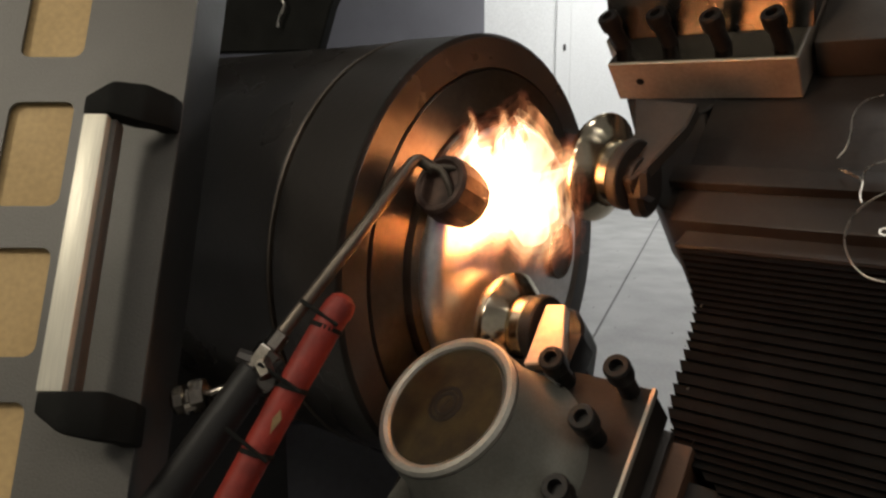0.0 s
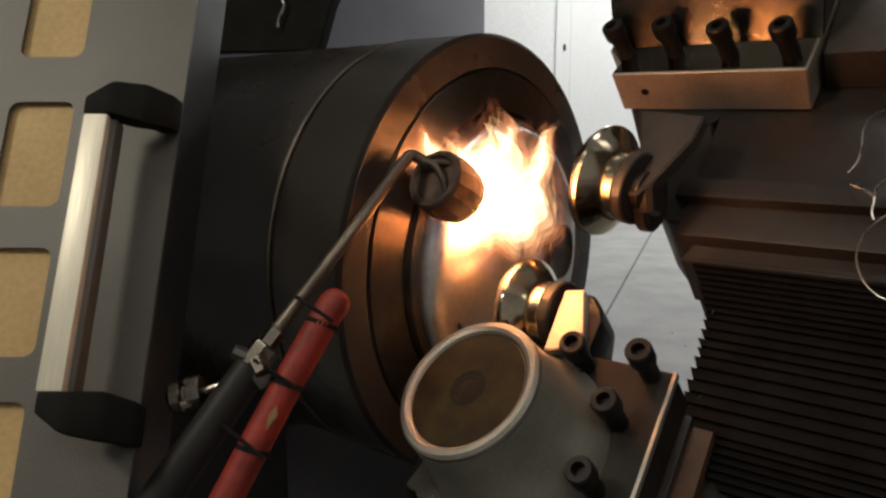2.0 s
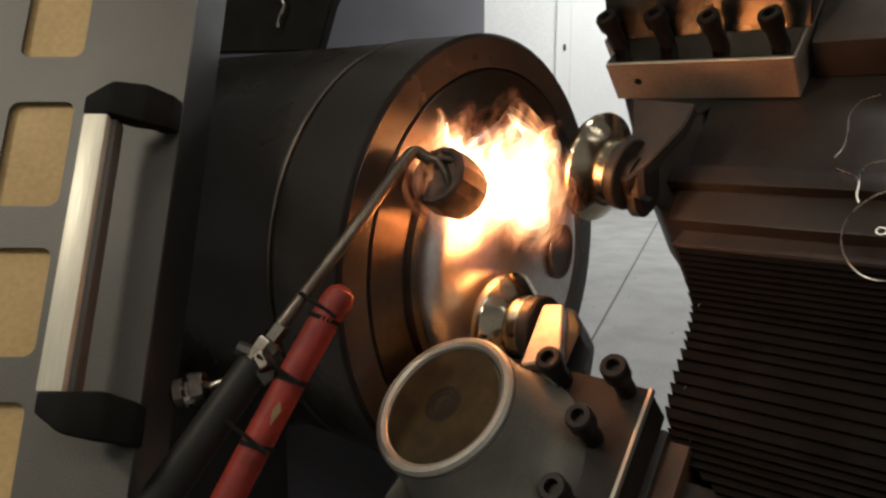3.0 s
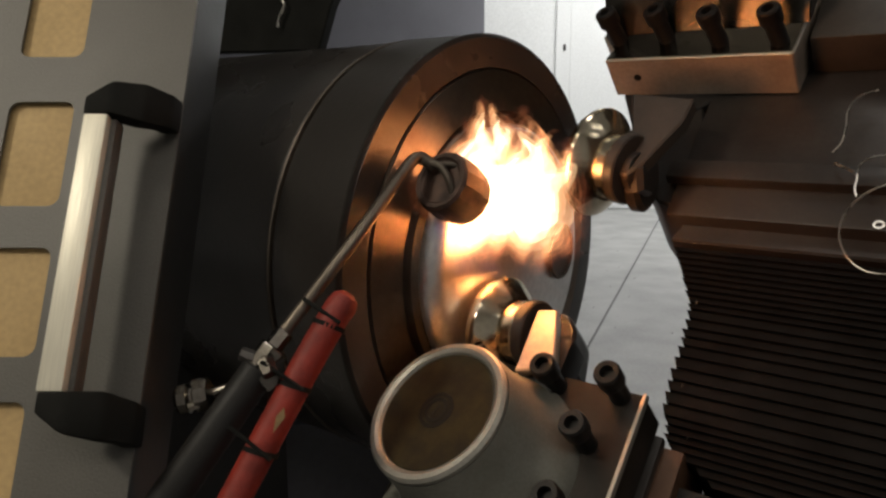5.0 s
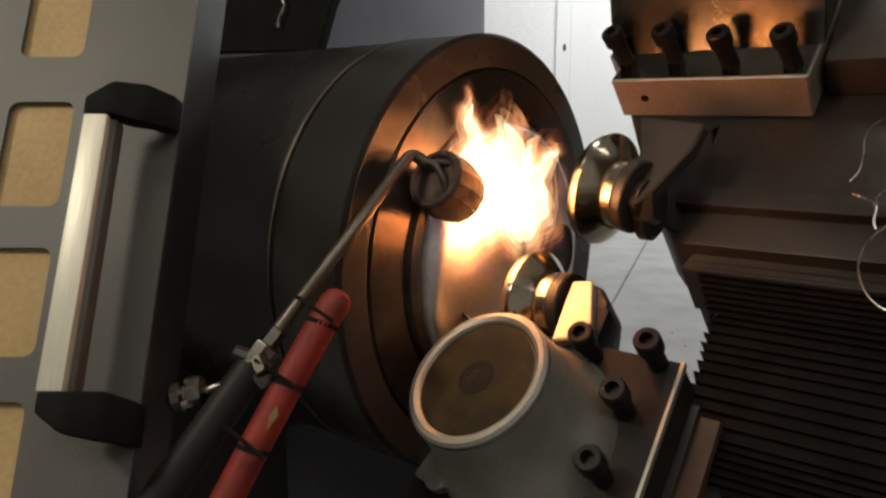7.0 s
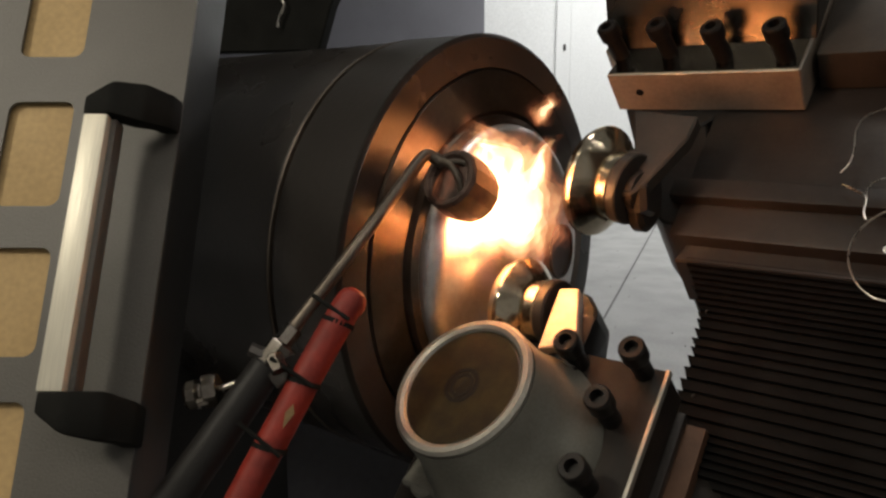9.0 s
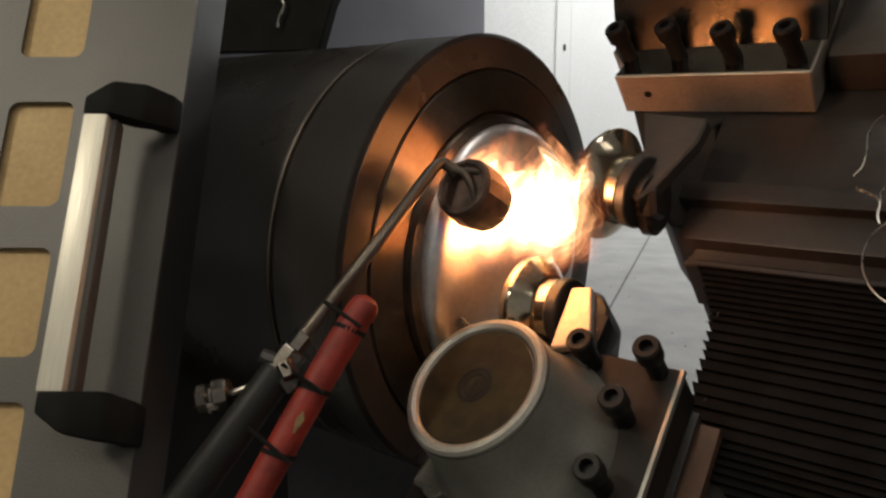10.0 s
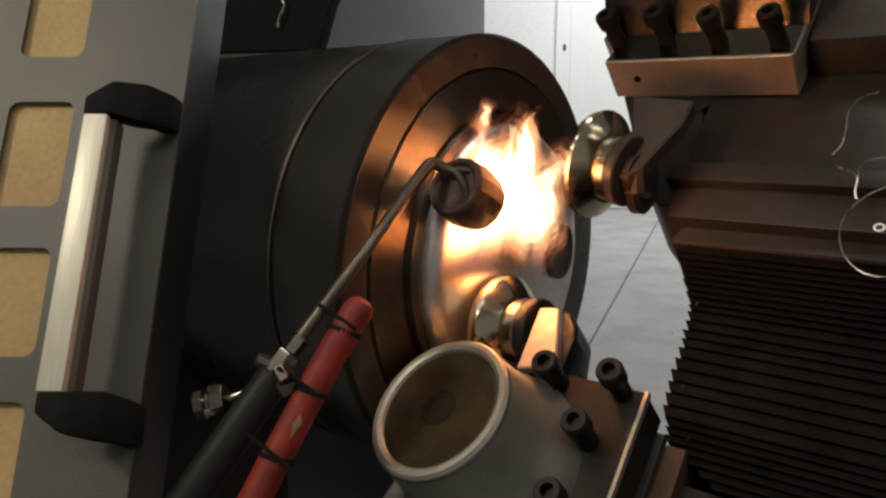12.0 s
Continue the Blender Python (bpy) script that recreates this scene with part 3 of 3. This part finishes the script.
# ---- the flame ----
FIRE = pose(0.0845, 0.9433, 1.0788, 80, 0, 0)


def gas_body(name, parent, seed, height, width, depth, shells, sharp, gas=FLAME):
    """A wavering body of burning gas in nested shells, rooted at the origin, rising along y; sharp draws its top out to a point."""
    rnd = random.Random(seed)
    first = None
    ph = [rnd.uniform(0, 6.28) for _ in range(7)]
    for shell, (sw, sh) in enumerate(shells):
        b = bmesh.new()
        rings, seg, rows = [], 20, 22
        ph = [p + rnd.uniform(-0.7, 0.7) for p in ph]
        for i in range(rows + 1):
            u = i / rows
            r = max(0.0, math.sin(math.pi * min(1, u * 0.96 + 0.02) ** sharp)) ** 0.85
            cx = width * (0.24 * math.sin(3.3 * u + ph[0]) + 0.15 * math.sin(8 * u + ph[1])) * u
            cz = depth * (0.25 * math.sin(3.0 * u + ph[2])) * u
            ring = []
            for k in range(seg):
                g = 2 * math.pi * k / seg
                w = 1 + 0.17 * math.sin(2 * g + ph[3] + 5 * u) + 0.13 * math.sin(3 * g + ph[4] - 9 * u) + 0.08 * math.sin(5 * g + ph[5] + 13 * u)
                dy = 0.06 * math.sin(3 * g + ph[6] + 4 * u)
                ring.append(b.verts.new((cx + sw * width * 0.5 * r * w * math.cos(g), height * (0.5 + sh * (u + dy * r - 0.5)), cz + sw * depth * 0.5 * r * w * math.sin(g))))
            rings.append(ring)
        for p, q in zip(rings, rings[1:]):
            for k in range(seg):
                b.faces.new((p[k], p[(k + 1) % seg], q[(k + 1) % seg], q[k]))
        o = part(name if first is None else "inner_glow", b, gas[shell], first or parent)
        o.visible_shadow = False
        first = first or o
    return first


CORES, TONGUES, ROOTS = [], [], []


def flame():
    t = thing("flame", FIRE, "bright orange and white gas flame blowing against the wheel blank", "flame")
    for i in range(6):
        o = gas_body("fireball", t, i + 3, (0.140, 0.135, 0.140, 0.135, 0.145, 0.120)[i], 0.092, 0.05, ((1.46, 1.24), (1.33, 1.17), (1.20, 1.11), (1.08, 1.05), (0.97, 0.98), (0.86, 0.90), (0.73, 0.80), (0.55, 0.66)), 0.8)
        CORES.append(o)
    for i in range(5):
        o = gas_body("tongue", t, i + 23, (0.105, 0.100, 0.100, 0.046, 0.085)[i], (0.050, 0.046, 0.042, 0.028, 0.040)[i], 0.026, ((1.55, 1.10), (1.36, 1.06), (1.17, 1.03), (0.98, 0.99), (0.80, 0.92), (0.62, 0.82), (0.46, 0.68), (0.30, 0.50)), 0.62)
        TONGUES.append(o)
    ROOTS.append(gas_body("violet_root", t, 41, 0.075, 0.062, 0.04, ((1.25, 1.12), (1.0, 1.0), (0.75, 0.85)), 0.8, VIOLET))
    return t


fire_thing = flame()

# ---- the machine door ----
DOOR = pose(-0.3357, 0.7387, 1.0703, 62.4, 0, 0)


def rounded(x0, y0, x1, y1, r, skew=0.0):
    pts = []
    for cx, cy, a0 in ((x1 - r, y1 - r, 0), (x0 + r, y1 - r, 90), (x0 + r, y0 + r, 180), (x1 - r, y0 + r, 270)):
        for k in range(6):
            g = radians(a0 + 90 * k / 5)
            py = cy + r * math.sin(g)
            pts.append((cx + r * math.cos(g) + skew * py, py))
    return pts


def holed_plate(outer, holes, z0, z1):
    """A plate with openings cut through it."""
    b = bmesh.new()
    loops = []
    for z in (z0, z1):
        edges = []
        for poly in [outer] + holes:
            vs = [b.verts.new((x, y, z)) for x, y in poly]
            edges += [b.edges.new((vs[i], vs[(i + 1) % len(vs)])) for i in range(len(vs))]
            loops.append(vs)
        bmesh.ops.triangle_fill(b, use_beauty=True, edges=edges)
    half = len(loops) // 2
    for lo, hi in zip(loops[:half], loops[half:]):
        for i in range(len(lo)):
            j = (i + 1) % len(lo)
            b.faces.new((lo[i], lo[j], hi[j], hi[i]))
    bmesh.ops.recalc_face_normals(b, faces=b.faces)
    return b


def door():
    t = thing("machine_door", DOOR, "grey powder-coated machine guard door with cut-outs and a pull handle", "machine door")
    holes = []
    for y0, y1 in ((0.398, 0.520), (0.2227, 0.346), (0.0461, 0.1674), (-0.1106, 0.001), (-0.262, -0.1539), (-0.412, -0.304)):
        wide = y1 < 0.1
        holes.append(rounded(-0.150 if wide else -0.134, y0, -0.0620 if wide else -0.0635, y1, 0.012, 0.0))
    a, b = (0.0563, 0.2972), (0.0450, -0.2407)
    g = (a[0] - b[0]) / (a[1] - b[1])
    e = a[0] - g * a[1]
    part("panel", holed_plate([(-0.6, -0.6), (e - 0.6 * g, -0.6), (e + 0.6 * g, 0.6), (-0.6, 0.6)], holes, -0.004, 0.0), POWDER, t, smooth=False)
    # The fold takes a darker colour than the panel to hold its shade.
    part("folded_edge", prism([(-0.002, -0.6), (0.0, -0.6), (0.0, 0.6), (-0.002, 0.6)], -0.092, -0.0045, 0.0005, None, Matrix.Translation((e, 0, 0)) @ Matrix.Rotation(-math.atan(g), 4, "Z")), DUCT, t, "folded edge of the door, its shade put into a dark colour")
    part("skirt", box(-0.59, 0.10, -0.006, 0.0, -0.545, 0.01, 0.001, None, Matrix.Translation((0, -0.6, -0.004)) @ pose(0, 0, 0, -62.4, 0, 0)), POWDER, t)
    part("backing_board", box(-0.6, e - 0.05, -0.6, 0.6, -0.016, -0.008, 0), BOARD, t, "tan fibreboard behind the cut-outs")
    return t


def pull_handle():
    t = thing("pull_handle", DOOR, "brushed aluminium pull handle with black end brackets on the door", "handle")
    top, low = Vector((-0.0027, 0.1197, 0.0580)), Vector((-0.0055, -0.1515, 0.0580))
    n = (top - low).length
    m = Matrix.Translation(low) @ Matrix.Rotation(-math.atan2(top[0] - low[0], top[1] - low[1]), 4, "Z")
    part("grip", box(-0.0155, 0.0085, 0, n, -0.008, 0.006, 0.003, None, m), BARE, t)
    part("grip_back", box(-0.012, 0.014, 0.001, n - 0.001, -0.022, -0.004, 0.002, None, m), POWDER, t, "dark grey inner strip")
    # Each black outline takes in the bracket and the shadow beside it.
    for side in (1, -1):
        base = 0.1195 if side > 0 else 0.1510
        b, rings = bmesh.new(), []
        for x, z, dx, dz, y0, y1 in ((-0.0195, 0.054, 0.000, 0.010, 0.0, 0.019), (0.004, 0.055, 0.003, 0.011, 0.0, 0.036), (0.028, 0.042, 0.007, 0.008, -0.002, 0.041), (0.043, 0.020, 0.010, 0.003, 0.004, 0.043), (0.045, 0.0005, 0.010, 0.0, 0.008, 0.046)):
            rings.append([b.verts.new((x + sx * dx, side * (base + yy), z + sx * dz)) for sx, yy in ((-1, y0), (1, y0), (1, y1), (-1, y1))])
        for p, q in zip(rings, rings[1:]):
            for k in range(4):
                b.faces.new((p[k], p[(k + 1) % 4], q[(k + 1) % 4], q[k]))
        b.faces.new(rings[0])
        b.faces.new(rings[-1])
        bmesh.ops.recalc_face_normals(b, faces=b.faces)
        bmesh.ops.bevel(b, geom=b.edges[:], offset=0.004, segments=2, affect="EDGES", profile=0.6)
        part("bracket", b, BRACKET, t, "black plastic end bracket, its outline widened by the cast shadow")
    return t


door()
pull_handle()


# ---- movement ----
AXIAL = [(0, 0, 0), (0.5, 0.0028, 0.0113), (1, 0.0120, 0.0256), (1.5, 0.0227, 0.0365), (2, 0.0163, 0.0240), (2.5, 0.0007, 0.0086), (3, -0.0036, -0.0004),
         (4, -0.0075, -0.0110), (5, -0.0074, -0.0094), (5.5, -0.0049, -0.0023), (6, 0.0018, 0.0131), (6.5, 0.0100, 0.0254), (7, 0.0207, 0.0383), (7.4, 0.0240, 0.0420),
         (8.5, 0.0040, 0.0170), (9, 0.0082, 0.0251), (9.5, 0.0184, 0.0367), (10, 0.0230, 0.0295), (10.5, 0.0038, 0.0181), (11, -0.0012, 0.0084), (11.5, -0.0045, 0.0001), (12, -0.0064, -0.0056)]
SWAY = [(0, 0.0000, 0.0000, 0.00), (0.5, -0.0023, 0.0008, 0.19), (1, -0.0029, 0.0012, 0.49), (1.5, -0.0056, 0.0023, 0.69), (2, -0.0050, 0.0043, 0.58), (2.5, -0.0020, 0.0061, 0.64), (3, -0.0015, 0.0084, 0.60),
        (4, 0.0000, 0.0043, 0.60), (5, 0.0021, 0.0023, 0.57), (5.5, -0.0010, 0.0002, 0.51), (6, -0.0030, 0.0092, 0.66), (6.5, -0.0064, 0.0045, 0.44), (7, -0.0044, 0.0043, 0.61), (8, 0.0052, 0.0052, 0.50),
        (9, 0.0115, 0.0056, 0.27), (9.5, -0.0056, 0.0049, -0.31), (10, 0.0238, -0.0018, -1.02), (10.5, 0.0238, -0.0003, 0.85), (11, 0.0244, 0.0164, 0.59), (11.5, 0.0182, 0.0003, 0.65), (12, 0.0182, -0.0037, 0.44)]

# time, middle, top and foot of the flame, then the tips of its tongues
BURN = [
    (0, 0.0, 0.1201, -0.0728, (-0.0619, 0.1201), (-0.0051, 0.1311), (0.0255, 0.1252), (0.0619, 0.0364)),
    (0.5, -0.0036, 0.1129, -0.0743, (-0.091, 0.1092), (-0.0364, 0.1019), (0.0073, 0.1529), (0.0036, 0.1383)),
    (1, 0.0073, 0.0655, -0.0764, (-0.1274, 0.1107), (-0.0801, 0.1019), (0.0692, 0.0947), (0.0087, 0.1383)),
    (1.5, 0.0, 0.0983, -0.0743, (-0.1019, 0.1274), (-0.051, 0.1107), (0.0764, 0.0837), (0.0, 0.0582)),
    (2, -0.0051, 0.1019, -0.0655, (-0.1274, 0.1056), (-0.0801, 0.0947), (0.0619, 0.1129), (0.0, 0.1201)),
    (2.5, 0.0036, 0.0692, -0.067, (-0.0728, 0.1311), (-0.0146, 0.0655), (0.0437, 0.1201), (-0.0218, 0.1675)),
    (3, -0.0087, 0.1129, -0.0473, (-0.1019, 0.1238), (-0.0291, 0.1092), (0.0619, 0.1129), (0.0036, 0.1311)),
    (4, -0.0058, 0.1019, -0.0546, (-0.0801, 0.1201), (-0.0255, 0.1238), (0.0546, 0.1056), (0.0, 0.1274)),
    (5, -0.0036, 0.091, -0.0655, (-0.0473, 0.1347), (-0.0218, 0.1383), (0.0546, 0.1019), (-0.0036, 0.1201)),
    (5.5, -0.0036, 0.0801, -0.0597, (-0.0364, 0.0655), (-0.0073, 0.0728), (0.0437, 0.1092), (-0.0728, 0.1274)),
    (6, -0.0087, 0.1456, -0.0233, (-0.0983, 0.1493), (-0.0146, 0.1602), (0.0364, 0.1456), (0.0619, 0.1129)),
    (6.5, -0.0036, 0.1019, -0.0451, (-0.0837, 0.1347), (-0.051, 0.1311), (0.0218, 0.1274), (0.0, 0.1383)),
    (7, -0.0036, 0.1165, -0.067, (-0.0655, 0.1529), (-0.0364, 0.1092), (0.04, 0.1019), (0.0619, 0.0947)),
    (8, -0.0036, 0.0983, -0.0655, (-0.0582, 0.1311), (-0.0291, 0.1019), (0.051, 0.0983), (0.0582, 0.1238)),
    (9, -0.0036, 0.0837, -0.0692, (-0.0473, 0.1019), (-0.0146, 0.0728), (0.0619, 0.0947), (0.051, 0.1565)),
    (9.5, 0.0131, 0.0801, -0.0655, (-0.1129, 0.1383), (-0.0728, 0.1019), (0.0328, 0.0801), (0.0546, 0.1129)),
    (10, 0.0215, 0.0692, -0.0692, (-0.0036, 0.0364), (0.0200, 0.0582), (0.0560, 0.0728), (0.0560, -0.0437)),
    (10.5, 0.0109, 0.1056, -0.0801, (-0.0364, 0.0874), (0.0036, 0.1165), (0.0619, 0.1019), (0.0182, 0.1565)),
    (11, 0.0073, 0.1201, -0.0546, (-0.0364, 0.1019), (-0.0109, 0.1274), (0.0291, 0.1129), (0.0837, -0.0146)),
    (11.5, 0.0, 0.1165, -0.0743, (-0.0364, 0.1529), (0.0, 0.1092), (0.0255, 0.1165), (-0.051, 0.1602)),
    (12, 0.0036, 0.0983, -0.067, (-0.051, 0.1019), (-0.0146, 0.0874), (0.0364, 0.1311), (-0.0364, 0.1456)),
]


def burning(t):
    """The state of the flame between the rows of BURN."""
    for p, q in zip(BURN, BURN[1:]):
        if p[0] <= t <= q[0]:
            u = (t - p[0]) / (q[0] - p[0])
            u = u * u * (3 - 2 * u)
            mid = [a + (b - a) * u for a, b in zip(p[1:4], q[1:4])]
            return mid, [(a[0] + (b[0] - a[0]) * u, a[1] + (b[1] - a[1]) * u) for a, b in zip(p[4:], q[4:])]


def fanned(x, y, z):
    """The gas fans out along the slanting face of the wheel blank."""
    z += 0.035 - 0.75 * max(-0.12, min(0.10, x))
    k = 1 - z / 0.95
    return (x + 0.0845) * k - 0.0845, (y + 0.0444) * k - 0.0444, z


def motions():
    walk(upper, [(t, on_machine(s, -r, 0)) for t, s, r in AXIAL])
    walk(wire, [(t, on_machine(s, -r, 0)) for t, s, r in AXIAL])
    walk(lower, [(t, on_machine(s, r, 0)) for t, s, r in AXIAL])
    walk(housing, [(t, on_machine(s, r, 0)) for t, s, r in AXIAL])
    walk(folds, [(t, on_machine(s, -0.3 * r, 0)) for t, s, r in AXIAL])
    walk(torch, [(t, TORCH @ pose(x, y, 0, 0, 0, a)) for t, x, y, a in SWAY])
    rnd = random.Random(11)
    places = ((-0.034, 0.22), (0.034, 0.08), (-0.028, 0.36), (0.036, 0.36), (0.004, 0.72), (0.0, 0.30))
    for i, o in enumerate(CORES):
        ph, rows = rnd.uniform(0, 6.28), []
        for k in range(121):
            t = k / 10
            (cx, top, low), _ = burning(t)
            flick = math.sin(4 * math.pi * t)
            room = max(0.02, top - low - 0.105)
            rows.append((t, pose(*fanned(cx - 0.009 + 0.95 * places[i][0] + 0.006 * flick * math.cos(ph), low + 0.002 + places[i][1] * room + 0.008 * flick * math.sin(ph), 0.008 * (i % 3 - 1)),
                                 0, 40 * math.sin(5.1 * t + ph), 14 * math.sin(3.7 * t + 1.7 * ph))))
        walk(o, rows)
    for i, o in enumerate(ROOTS):
        walk(o, [(k / 10, pose(*fanned(-0.0641 + 0.045 * i + 0.004 * math.sin(0.9 * k + i), -0.0746 - 0.012 * i + 0.004 * math.sin(1.3 * k), 0.0), 0, 20 * math.sin(0.5 * k + i), -25 + 8 * math.sin(0.4 * k))) for k in range(0, 121, 3)])
    for i, o in enumerate(TONGUES):
        ph, rows, size = rnd.uniform(0, 6.28), [], (0.100, 0.095, 0.095, 0.042, 0.080)[i]
        for k in range(121):
            t = k / 10
            (cx, top, low), tips = burning(t)
            x, y = tips[i] if i < 4 else ((tips[0][0] + tips[2][0]) / 2, max(top, low + 0.12) - 0.004)
            x, y = x + 0.006 * math.sin(4 * math.pi * t) * math.cos(ph), y + 0.010 * math.sin(4 * math.pi * t) * math.sin(ph)
            a = math.atan2((x - cx) * 0.7, max(0.03, y - (top + low) / 2))
            rows.append((t, pose(*fanned(x - size * math.sin(a), y - size * math.cos(a), 0.010 * (i % 3 - 1)), 0, 35 * math.sin(4.3 * t + ph), -math.degrees(a))))
        walk(o, rows)


motions()
